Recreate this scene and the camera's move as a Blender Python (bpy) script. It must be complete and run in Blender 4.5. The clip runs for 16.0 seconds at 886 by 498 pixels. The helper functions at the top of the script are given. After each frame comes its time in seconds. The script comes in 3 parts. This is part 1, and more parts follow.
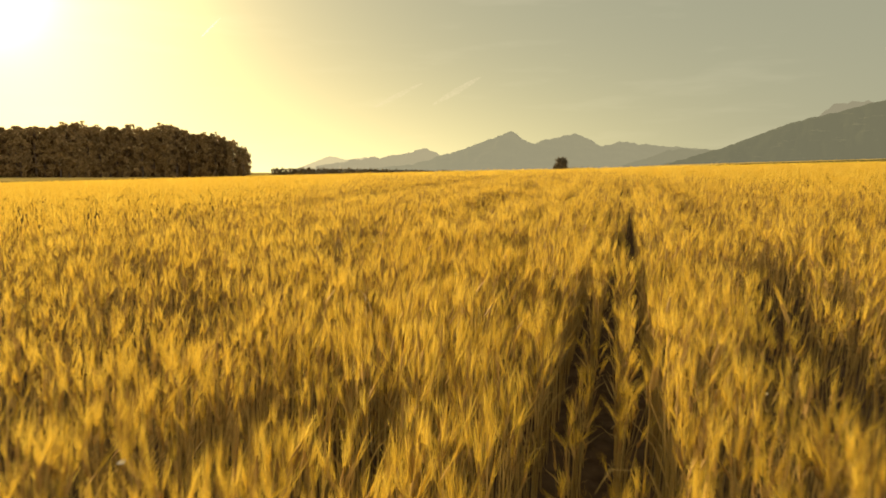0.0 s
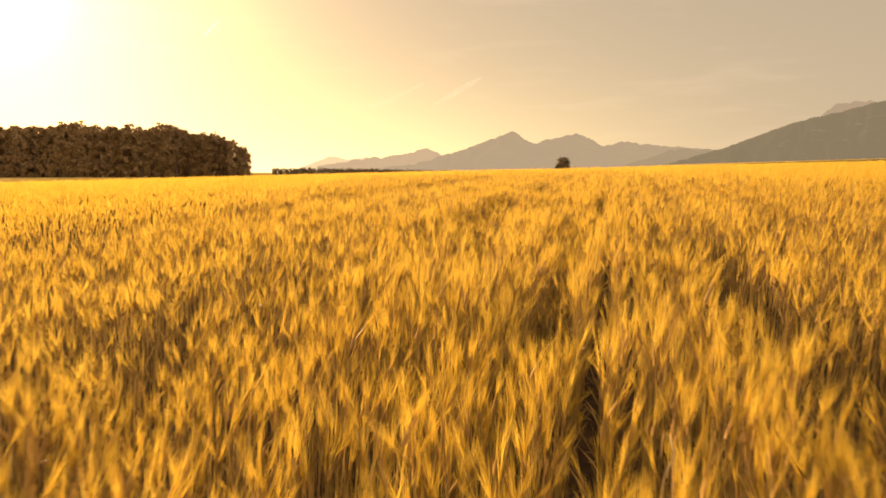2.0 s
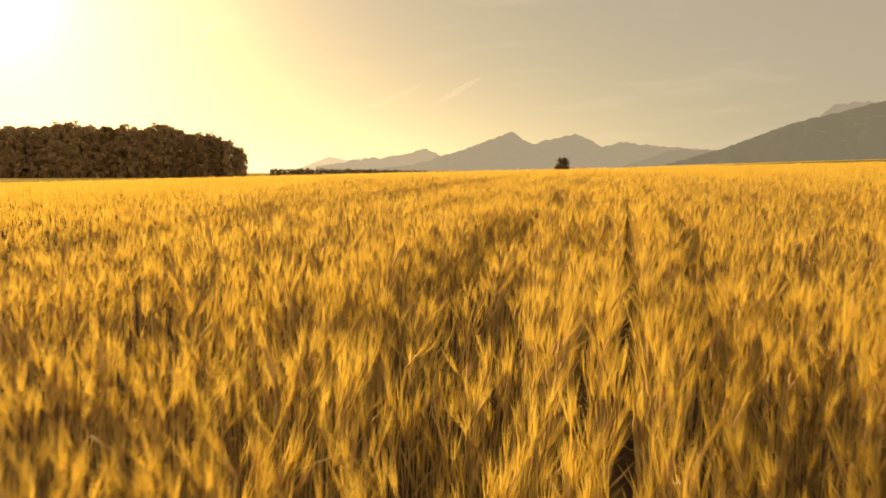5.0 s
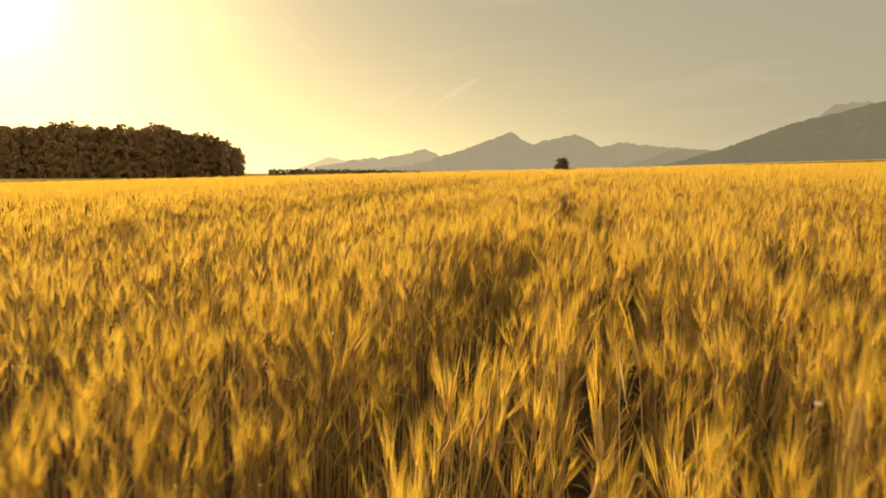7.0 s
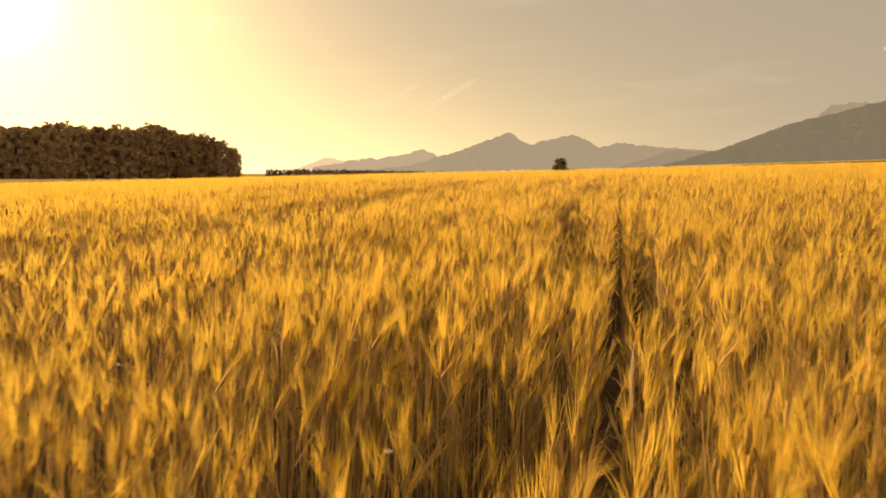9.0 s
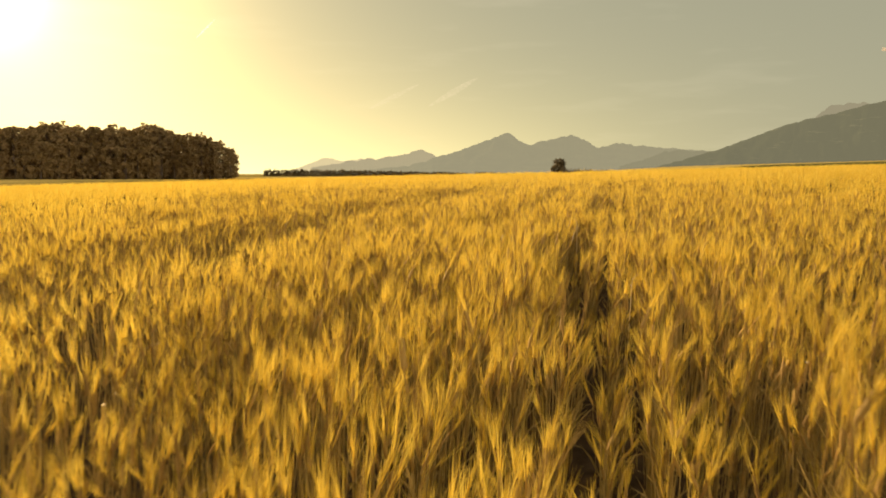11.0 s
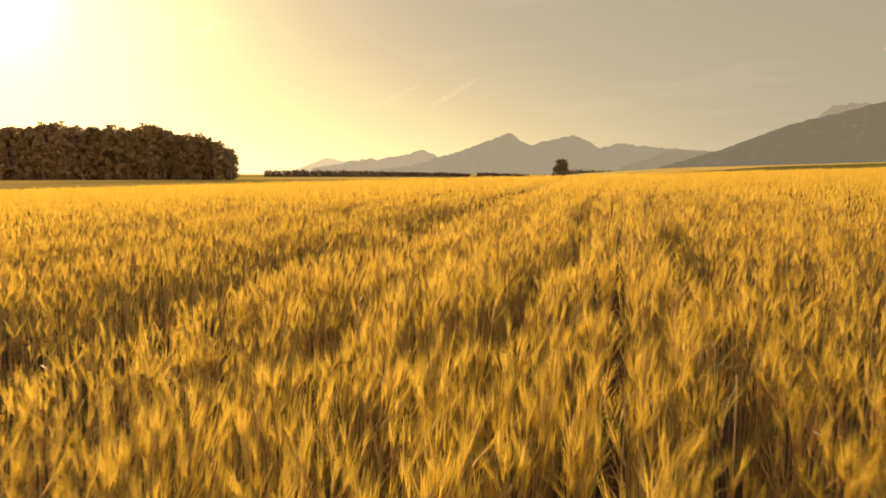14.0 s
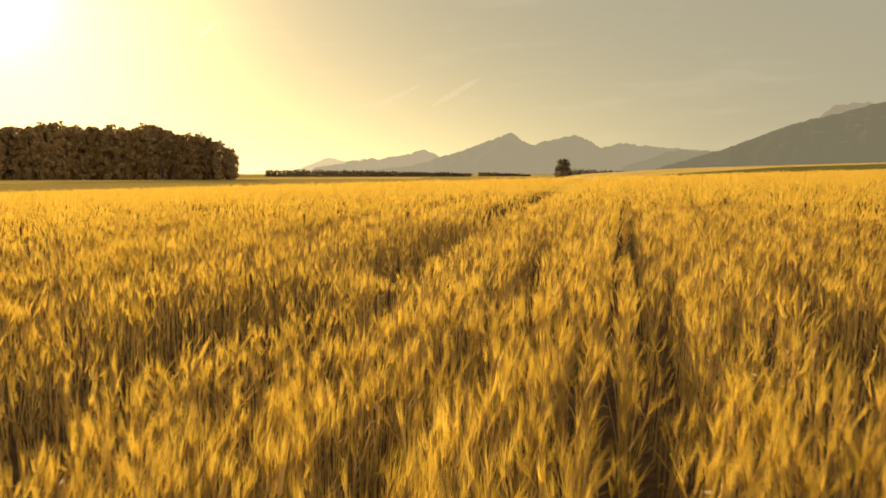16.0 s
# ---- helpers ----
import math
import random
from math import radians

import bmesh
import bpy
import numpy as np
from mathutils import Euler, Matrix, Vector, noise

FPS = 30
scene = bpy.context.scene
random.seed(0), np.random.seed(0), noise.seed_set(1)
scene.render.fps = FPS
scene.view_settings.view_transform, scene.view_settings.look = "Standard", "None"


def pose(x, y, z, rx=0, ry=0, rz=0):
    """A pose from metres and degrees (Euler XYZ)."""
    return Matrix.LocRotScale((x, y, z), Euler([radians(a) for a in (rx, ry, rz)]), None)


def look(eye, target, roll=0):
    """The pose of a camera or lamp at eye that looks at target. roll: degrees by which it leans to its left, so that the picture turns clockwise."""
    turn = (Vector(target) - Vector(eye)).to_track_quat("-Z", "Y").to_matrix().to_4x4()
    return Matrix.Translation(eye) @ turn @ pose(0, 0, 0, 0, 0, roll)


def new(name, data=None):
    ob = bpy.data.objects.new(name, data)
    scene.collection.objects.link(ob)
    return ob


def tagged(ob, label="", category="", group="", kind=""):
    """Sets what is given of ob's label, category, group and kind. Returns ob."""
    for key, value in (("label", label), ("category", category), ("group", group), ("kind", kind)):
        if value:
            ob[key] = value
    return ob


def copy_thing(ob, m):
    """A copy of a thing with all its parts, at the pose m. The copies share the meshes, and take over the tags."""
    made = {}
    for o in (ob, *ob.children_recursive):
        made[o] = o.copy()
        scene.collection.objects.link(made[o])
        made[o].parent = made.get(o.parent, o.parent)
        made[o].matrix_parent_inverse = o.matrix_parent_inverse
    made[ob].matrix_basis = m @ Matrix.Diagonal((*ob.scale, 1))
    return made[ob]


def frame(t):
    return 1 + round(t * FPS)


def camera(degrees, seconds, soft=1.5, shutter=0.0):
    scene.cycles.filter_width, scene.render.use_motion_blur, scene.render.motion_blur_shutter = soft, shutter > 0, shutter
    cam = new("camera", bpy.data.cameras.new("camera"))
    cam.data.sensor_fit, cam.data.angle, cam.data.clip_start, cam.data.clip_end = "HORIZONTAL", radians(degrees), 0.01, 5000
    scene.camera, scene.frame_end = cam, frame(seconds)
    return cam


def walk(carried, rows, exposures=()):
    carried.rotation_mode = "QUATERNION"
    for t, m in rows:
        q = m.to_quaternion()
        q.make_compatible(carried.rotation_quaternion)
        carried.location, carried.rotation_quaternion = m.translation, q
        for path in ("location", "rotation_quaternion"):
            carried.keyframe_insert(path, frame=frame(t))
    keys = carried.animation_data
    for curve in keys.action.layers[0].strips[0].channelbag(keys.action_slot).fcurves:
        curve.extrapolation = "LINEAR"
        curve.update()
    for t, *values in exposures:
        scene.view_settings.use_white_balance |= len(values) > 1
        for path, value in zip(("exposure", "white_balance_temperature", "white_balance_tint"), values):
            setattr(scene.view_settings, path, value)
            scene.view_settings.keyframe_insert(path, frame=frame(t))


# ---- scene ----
# ---- camera and its path ----
cam = camera(66.0, 16.0, soft=1.75, shutter=0.3)
FOCAL = 784 / math.tan(radians(33.0))

# seconds, place east, north and up, and the small turns of the gimbal
FLIGHT = ((0, 0, 0, 0, 0, 0), (0.5, 0.039, 0.714, -0.028, 1.5, 0), (1, 0.089, 1.439, -0.038, 3, 0), (1.5, 0.145, 2.158, -0.036, 2.8, 0),
          (2, 0.188, 2.876, -0.025, 2.6, 0), (2.5, 0.221, 3.569, -0.004, 2.4, 0.1), (3, 0.254, 4.235, 0.012, 2.2, 0.2), (3.5, 0.290, 4.869, 0.012, 2, 0.3),
          (6, 0.620, 8.046, -0.002, -0.5, 1.3), (6.5, 0.695, 8.66, -0.003, -0.7, 1.4), (7, 0.783, 9.281, -0.002, -0.8, 1.45), (7.5, 0.886, 9.895, 0.0, -1, 1.5),
          (8, 0.990, 10.484, 0.002, -2, 1.7), (8.5, 1.080, 11.035, 0.009, -3, 1.8), (9, 1.168, 11.577, 0.030, -4, 2), (11.5, 1.599, 14.451, 0.187, -6.5, 2.7),
          (12, 1.660, 15.024, 0.226, -6.8, 2.9), (12.5, 1.703, 15.600, 0.262, -7, 3), (13, 1.728, 16.189, 0.291, -6.8, 3), (13.5, 1.741, 16.793, 0.316, -5.6, 3),
          (14, 1.757, 17.401, 0.341, -3.5, 3), (14.5, 1.777, 18.012, 0.370, -1.7, 2.8), (15, 1.791, 18.610, 0.398, -1.3, 2.8), (15.5, 1.796, 19.208, 0.427, -1.1, 2.7),
          (16, 1.802, 19.794, 0.455, -1, 2.6))
PATH = [(t, pose(x, y, z, 90 - 6.43 + math.degrees(nod / FOCAL), 0, math.degrees(sway / FOCAL))) for t, x, y, z, sway, nod in FLIGHT]
walk(cam, PATH, [(0, 0.9, 7150, 17), (0.5, 0.92, 7250, 20), (1.0, 1.1, 7650, 31), (1.5, 1.25, 8550, 45), (2.0, 1.2, 8250, 43), (2.5, 1.08, 7850, 35), (3.0, 0.95, 7550, 29),
                 (3.5, 0.9, 7250, 21), (6, 1.12, 7950, 41), (7.5, 0.92, 7350, 23), (8.5, 0.95, 7550, 29), (9, 1.0, 7850, 40), (11.5, 0.9, 7150, 16),
                 (13, 0.9, 7150, 15), (14, 0.98, 7550, 31), (14.5, 1.1, 7700, 35), (15.2, 0.97, 7550, 29), (16, 0.95, 7450, 27)])

# ---- sky and sun ----
SUN_AZ, SUN_EL = radians(-33.0), radians(12.5)
SUN_DIR = Vector((math.sin(SUN_AZ) * math.cos(SUN_EL), math.cos(SUN_AZ) * math.cos(SUN_EL), math.sin(SUN_EL)))

world = bpy.data.worlds.new("evening_sky")
scene.world = world
world.use_nodes = True
wn, wl = world.node_tree.nodes, world.node_tree.links
wn.clear()


def wnode(kind, **sets):
    n = wn.new(kind)
    for i, v in sets.get("ins", {}).items():
        n.inputs[i].default_value = v
    return n


def wmath(op, a, b=None, clamp=False):
    n = wn.new("ShaderNodeMath")
    n.operation, n.use_clamp = op, clamp
    for i, v in enumerate((a, b)):
        if v is None:
            continue
        if isinstance(v, (int, float)):
            n.inputs[i].default_value = v
        else:
            wl.new(v, n.inputs[i])
    return n.outputs[0]


def wscale(col, fac):
    n = wn.new("ShaderNodeVectorMath")
    n.operation = "SCALE"
    if isinstance(col, tuple):
        n.inputs[0].default_value = col
    else:
        wl.new(col, n.inputs[0])
    if isinstance(fac, (int, float)):
        n.inputs[3].default_value = fac
    else:
        wl.new(fac, n.inputs[3])
    return n.outputs[0]


def wadd(a, b):
    n = wn.new("ShaderNodeVectorMath")
    n.operation = "ADD"
    wl.new(a, n.inputs[0])
    wl.new(b, n.inputs[1])
    return n.outputs[0]


sky = wn.new("ShaderNodeTexSky")
sky.sky_type, sky.sun_disc = "NISHITA", False
sky.sun_elevation, sky.sun_rotation = SUN_EL, SUN_AZ
sky.altitude, sky.air_density, sky.dust_density, sky.ozone_density = 400, 1.0, 6.0, 1.0
coord = wn.new("ShaderNodeTexCoord")
dot = wn.new("ShaderNodeVectorMath")
dot.operation = "DOT_PRODUCT"
wl.new(coord.outputs["Generated"], dot.inputs[0])
dot.inputs[1].default_value = SUN_DIR
near_sun = wmath("MAXIMUM", dot.outputs["Value"], 0.0)
# haze round the sun: a wide warm aureole and a tight bright core
wide = wmath("POWER", near_sun, 8.0)
# thin streaks of high cloud
sep = wn.new("ShaderNodeMapping")
sep.inputs["Rotation"].default_value = (0, radians(-24), 0)
sep.inputs["Scale"].default_value = (5.0, 5.0, 34.0)
wl.new(coord.outputs["Generated"], sep.inputs["Vector"])
streak = wnode("ShaderNodeTexNoise", ins={"Scale": 1.0, "Detail": 5.0, "Roughness": 0.55})
wl.new(sep.outputs[0], streak.inputs["Vector"])
wisps = wmath("MULTIPLY", wmath("SUBTRACT", streak.outputs["Fac"], 0.56, True), 0.12)
total = wscale(sky.outputs["Color"], 0.05)
warm = wn.new("ShaderNodeVectorMath")
warm.operation = "MULTIPLY"
wl.new(total, warm.inputs[0])
warm.inputs[1].default_value = (0.143, 0.137, 0.069)
total = wadd(warm.outputs[0], wscale((0.164, 0.178, 0.137), 1.0))
# the haze is thickest and warmest low over the land
up = wn.new("ShaderNodeSeparateXYZ")
wl.new(coord.outputs["Generated"], up.inputs[0])
low = wmath("POWER", wmath("SUBTRACT", 1.0, wmath("ABSOLUTE", up.outputs[2]), True), 7.0)
total = wadd(total, wscale((0.035, 0.035, 0.012), low))
total = wadd(total, wscale((0.76, 0.68, 0.25), wmath("MULTIPLY", wmath("POWER", near_sun, 3.6), wmath("POWER", low, 1.7))))
# the unseen sky opposite the sun is brightened as added fill for wood and crop
away = wmath("MAXIMUM", wmath("MULTIPLY", dot.outputs["Value"], -1.0), 0.0)
total = wadd(total, wscale((1.0, 0.90, 0.72), away))
total = wadd(total, wscale((0.045, 0.042, 0.032), wide))
total = wadd(total, wscale((0.10, 0.105, 0.055), wmath("POWER", near_sun, 27.0)))
total = wadd(total, wscale((0.3, 0.3, 0.10), wmath("POWER", near_sun, 70.0)))
total = wadd(total, wscale((1.6, 1.5, 0.6), wmath("POWER", near_sun, 700.0)))
total = wadd(total, wscale((1.0, 0.93, 0.72), wisps))
back = wn.new("ShaderNodeBackground")
back.inputs["Strength"].default_value = 1.0
wl.new(total, back.inputs["Color"])
wout = wn.new("ShaderNodeOutputWorld")
wl.new(back.outputs[0], wout.inputs["Surface"])

sun = new("sun", bpy.data.lights.new("sun", "SUN"))
sun.data.energy, sun.data.angle, sun.data.color = 4.1, radians(5.0), (1.0, 0.80, 0.46)
sun.matrix_world = look(SUN_DIR * 100, (0, 0, 0))

# ---- materials ----


class Mat:
    """A node material under construction."""

    def __init__(self, name):
        self.m = bpy.data.materials.new(name)
        self.m.use_nodes = True
        self.n, self.l = self.m.node_tree.nodes, self.m.node_tree.links
        self.n.clear()
        self.out = self.n.new("ShaderNodeOutputMaterial")
        self.geo = self.n.new("ShaderNodeNewGeometry")

    def node(self, kind, ins=None, **props):
        n = self.n.new(kind)
        for k, v in (ins or {}).items():
            if isinstance(v, bpy.types.NodeSocket):
                self.l.new(v, n.inputs[k])
            else:
                n.inputs[k].default_value = v
        return n

    def noise(self, scale, detail=4.0, rough=0.55, stretch=(1, 1, 1)):
        mp = self.node("ShaderNodeMapping", {"Vector": self.geo.outputs["Position"], "Scale": stretch})
        return self.node("ShaderNodeTexNoise", {"Vector": mp.outputs[0], "Scale": scale, "Detail": detail, "Roughness": rough}).outputs["Fac"]

    def ramp(self, fac, stops):
        r = self.node("ShaderNodeValToRGB", {"Fac": fac})
        el = r.color_ramp.elements
        while len(el) < len(stops):
            el.new(0.5)
        for e, (p, c) in zip(el, stops):
            e.position, e.color = p, (*c, 1)
        return r.outputs["Color"]

    def mix(self, fac, a, b, blend="MIX"):
        n = self.n.new("ShaderNodeMix")
        n.data_type, n.blend_type = "RGBA", blend
        for i, v in ((0, fac), (6, a), (7, b)):
            if isinstance(v, bpy.types.NodeSocket):
                self.l.new(v, n.inputs[i])
            elif i:
                n.inputs[i].default_value = (*v, 1)
            else:
                n.inputs[i].default_value = v
        return n.outputs[2]

    def maths(self, op, a, b, clamp=False):
        n = self.n.new("ShaderNodeMath")
        n.operation, n.use_clamp = op, clamp
        for i, v in enumerate((a, b)):
            if isinstance(v, bpy.types.NodeSocket):
                self.l.new(v, n.inputs[i])
            else:
                n.inputs[i].default_value = v
        return n.outputs[0]

    def surface(self, colour, rough, translucent=0.0, bump=None, bump_size=0.02, glow=None, sheen=0.3):
        p = self.node("ShaderNodeBsdfPrincipled", {"Base Color": colour, "Roughness": rough, "Specular IOR Level": sheen})
        if bump is not None:
            b = self.node("ShaderNodeBump", {"Height": bump, "Distance": bump_size, "Strength": 0.7})
            self.l.new(b.outputs[0], p.inputs["Normal"])
        last = p.outputs[0]
        if translucent:
            tr = self.node("ShaderNodeBsdfTranslucent", {"Color": colour})
            mx = self.node("ShaderNodeMixShader", {0: translucent, 1: last, 2: tr.outputs[0]})
            last = mx.outputs[0]
        # emission mixed over the surface: stands for haze on hills, sunlight on the cloud
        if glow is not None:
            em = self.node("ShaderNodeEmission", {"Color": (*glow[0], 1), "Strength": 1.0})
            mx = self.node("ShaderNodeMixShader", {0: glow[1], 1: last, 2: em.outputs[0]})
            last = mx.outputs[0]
        self.l.new(last, self.out.inputs["Surface"])
        return self.m


def crop_material(name, stops, translucent, rough):
    m = Mat(name)
    patch = m.noise(1.1, 3.0)
    mixed = m.maths("ADD", m.maths("MULTIPLY", m.geo.outputs["Random Per Island"], 0.55), m.maths("MULTIPLY", patch, 0.5))
    return m.surface(m.ramp(mixed, stops), rough, translucent, sheen=0.12)


STEM = crop_material("barley_stem", [(0.15, (0.19, 0.14, 0.05)), (0.5, (0.31, 0.205, 0.062)), (0.9, (0.45, 0.32, 0.105))], 0.3, 0.7)
EAR = crop_material("barley_ear", [(0.15, (0.24, 0.14, 0.045)), (0.5, (0.36, 0.22, 0.06)), (0.9, (0.48, 0.31, 0.09))], 0.12, 0.65)
AWN = crop_material("barley_awn", [(0.15, (0.56, 0.345, 0.045)), (0.5, (0.69, 0.48, 0.07)), (0.9, (0.79, 0.60, 0.125))], 0.62, 0.6)


def ground_material():
    m = Mat("field_soil_and_meadow")
    pos = m.node("ShaderNodeSeparateXYZ", {0: m.geo.outputs["Position"]})
    fine = m.noise(9.0, 6.0)
    soil = m.ramp(fine, [(0.3, (0.034, 0.023, 0.015)), (0.7, (0.09, 0.06, 0.034))])
    grass = m.ramp(m.noise(0.35, 6.0), [(0.3, (0.22, 0.17, 0.05)), (0.7, (0.34, 0.255, 0.08))])
    straw = m.ramp(m.noise(0.2, 5.0), [(0.3, (0.42, 0.30, 0.08)), (0.7, (0.55, 0.40, 0.14))])
    parcels = m.node("ShaderNodeTexVoronoi", {"Vector": m.geo.outputs["Position"], "Scale": 0.004}).outputs["Color"]
    pick = m.node("ShaderNodeSeparateXYZ", {0: parcels}).outputs[0]
    remote = m.maths("GREATER_THAN", pos.outputs[1], 520.0)
    far = m.mix(m.maths("MULTIPLY", remote, m.maths("GREATER_THAN", pick, 0.7)), grass, straw)
    ripe = m.maths("MULTIPLY", m.maths("GREATER_THAN", pos.outputs[0], 22.0), m.maths("GREATER_THAN", pos.outputs[1], 106.0))
    sward = m.maths("LESS_THAN", m.noise(0.035, 2.0, 0.5, (0.5, 1, 1)), 0.58)
    far = m.mix(m.maths("MULTIPLY", m.maths("MULTIPLY", ripe, sward), m.maths("LESS_THAN", pos.outputs[1], 240.0)), far, straw)
    lush = m.ramp(m.noise(0.4, 5.0), [(0.3, (0.09, 0.085, 0.028)), (0.7, (0.16, 0.14, 0.045))])
    verge = m.maths("MULTIPLY", m.maths("GREATER_THAN", pos.outputs[0], 18.0), m.maths("LESS_THAN", pos.outputs[1], 106.0))
    far = m.mix(verge, far, lush)
    edge = m.maths("ADD", pos.outputs[1], m.maths("MULTIPLY", pos.outputs[0], -0.2))
    beyond = m.maths("GREATER_THAN", edge, 60.5)
    stubble = m.maths("GREATER_THAN", m.maths("ADD", pos.outputs[1], m.maths("MULTIPLY", pos.outputs[0], -4.83)), 1096.0)
    far = m.mix(m.maths("MULTIPLY", stubble, m.maths("LESS_THAN", pos.outputs[1], 430.0)), far, straw)
    return m.surface(m.mix(beyond, soil, far), 0.9, 0.0, fine, 0.03, None, 0.0)


GROUND = ground_material()


def leaf_material(name, dark, light):
    m = Mat(name)
    r = m.maths("ADD", m.maths("MULTIPLY", m.geo.outputs["Random Per Island"], 0.6), m.maths("MULTIPLY", m.noise(0.3, 3.0), 0.4))
    return m.surface(m.ramp(r, [(0.2, dark), (0.8, light)]), 0.6, 0.32)


LEAF = leaf_material("woodland_leaves", (0.17, 0.113, 0.05), (0.31, 0.207, 0.09))
FARLEAF = leaf_material("distant_leaves", (0.085, 0.063, 0.032), (0.15, 0.112, 0.055))


def bark_material():
    m = Mat("bark")
    n = m.noise(3.0, 6.0, 0.6, (1, 1, 0.2))
    return m.surface(m.ramp(n, [(0.3, (0.05, 0.035, 0.025)), (0.7, (0.16, 0.12, 0.09))]), 0.9, 0.0, n, 0.05)


BARK = bark_material()


# the emission paints an even veil of haze over the hill's own colours
def hazy_hill_material(name, wood, meadow, haze, haze_glow, stretch=(1, 1, 1), between=(0.42, 0.62)):
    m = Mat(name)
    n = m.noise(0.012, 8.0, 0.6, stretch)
    return m.surface(m.ramp(n, [(between[0], wood), (between[1], meadow)]), 0.95, 0.0, None, 0.02, (haze, haze_glow), 0.05)


# ---- terrain ----
CROP = 0.85
FIELD_END = 60.0


def smooth(a, b, v):
    s = np.clip((v - a) / (b - a), 0, 1)
    return s * s * (3 - 2 * s)


def ground_z(x, y):
    """Height of the soil: a gentle rise to the field's end, tilted up to the east, then a low plain."""
    x, y = np.asarray(x, float), np.asarray(y, float)
    near = -0.55 - CROP + 0.0165 * y - 0.00005 * y * y + 0.025 * np.clip(x, -80, 0) + 0.022 * np.clip(x, 0, 120)
    plain = -3.3
    near = near - 0.00014 * np.clip(y - 25, 0, 60) ** 2
    w = smooth(56, 140, y - 0.9 * np.clip(x - 15, 0, 200))
    low = near * (1 - w) + plain * w
    # a neighbouring field swells up on the east side
    swell = 0.29 + 0.06 * np.clip(x - 25.7, -10, 19.3) + 0.028 * np.clip(x - 45, 0, 80)
    b = smooth(15, 30, x) * smooth(64, 115, y) * (1 - smooth(140, 270, y))
    return low * (1 - b) + swell * b


def mesh_object(name, verts, faces, mats, indices=None, flat=False, normals=None):
    me = bpy.data.meshes.new(name)
    verts = np.asarray(verts, np.float32)
    faces = np.asarray(faces, np.int32)
    k = faces.shape[1]
    me.vertices.add(len(verts))
    me.vertices.foreach_set("co", verts.ravel())
    me.loops.add(faces.size)
    me.loops.foreach_set("vertex_index", faces.ravel())
    me.polygons.add(len(faces))
    me.polygons.foreach_set("loop_start", np.arange(0, faces.size, k, dtype=np.int32))
    if indices is not None:
        me.polygons.foreach_set("material_index", np.asarray(indices, np.int32))
    for m in mats:
        me.materials.append(m)
    me.update(calc_edges=True)
    if not flat:
        me.polygons.foreach_set("use_smooth", np.ones(len(faces), bool))
    if normals is not None:
        me.attributes.new("custom_normal", "FLOAT_VECTOR", "POINT").data.foreach_set("vector", np.asarray(normals, np.float32).ravel())
        me.update()
    return new(name, me)


def grid_faces(nx, ny):
    a = np.arange((nx - 1) * (ny - 1))
    i, j = a % (nx - 1), a // (nx - 1)
    k = j * nx + i
    return np.stack((k, k + 1, k + nx + 1, k + nx), 1)


def spread(n, near, far):
    s = np.linspace(-1, 1, n)
    return np.sign(s) * (near * np.abs(s) + (far - near) * np.abs(s) ** 5)


gx = spread(241, 90, 4900)
gy = 30 + spread(241, 110, 4900)
GX, GY = np.meshgrid(gx, gy)
ground = mesh_object("ground", np.stack((GX, GY, ground_z(GX, GY)), -1).reshape(-1, 3), grid_faces(241, 241), [GROUND])
tagged(ground, "rolling farmland of dark soil, olive meadow and pale stubble", "ground", kind="structure")


# ---- mountains ----
def ridge(name, label, dist, depth, az0, az1, summit, mat, seed, rough):
    """A range of hills: a craggy summit line seen under the given height, sloping down to both sides in folds."""
    n, rows = 420, 30
    az = np.linspace(az0, az1, n)
    top = summit(az)
    jag = np.array([noise.fractal(Vector((a * 0.06, seed, 0.0)), 0.75, 2.0, 7) for a in az])
    top = np.maximum(top + jag * rough * np.clip(top / 20, 0, 1), -2)
    verts = []
    for r in range(rows):
        q = r / (rows - 1)
        d = dist + depth * (q - 0.6)
        rise = 1 - abs(q - 0.6) / (0.6 if q < 0.6 else 0.4)
        for k in range(n):
            fold = noise.fractal(Vector((az[k] * 0.02, q * 3.0, seed + 5.0)), 0.8, 2.0, 5)
            z = top[k] / FOCAL * d * (rise ** 0.9 + 0.12 * fold * rise * (1 - rise) * 4)
            verts.append(((az[k] - 784) / FOCAL * d, d, z - 6.0 * (1 - rise)))
    ob = mesh_object(name, verts, grid_faces(n, rows), [mat])
    return tagged(ob, label, "mountain", kind="structure")


def crags(*peaks):
    """A skyline of pointed peaks: bearing, height, and the fall on either side."""
    def line(az):
        top = np.full_like(az, -2.0)
        for c, h, a, b in peaks:
            d = az - c
            top = np.maximum(top, h - np.where(d < 0, a, b) * (np.sqrt(d * d + 9) - 3))
        return top
    return line


def flank(az):
    """The long slope of the wooded hill."""
    hill = np.minimum(39 + 0.37 * (az - 1262), 99 + 0.25 * (az - 1440))
    hill = np.minimum(hill, 150 + 0.05 * (az - 1640))
    return np.maximum(hill, crags((1262, 39.5, 0.3, 0.05))(az))


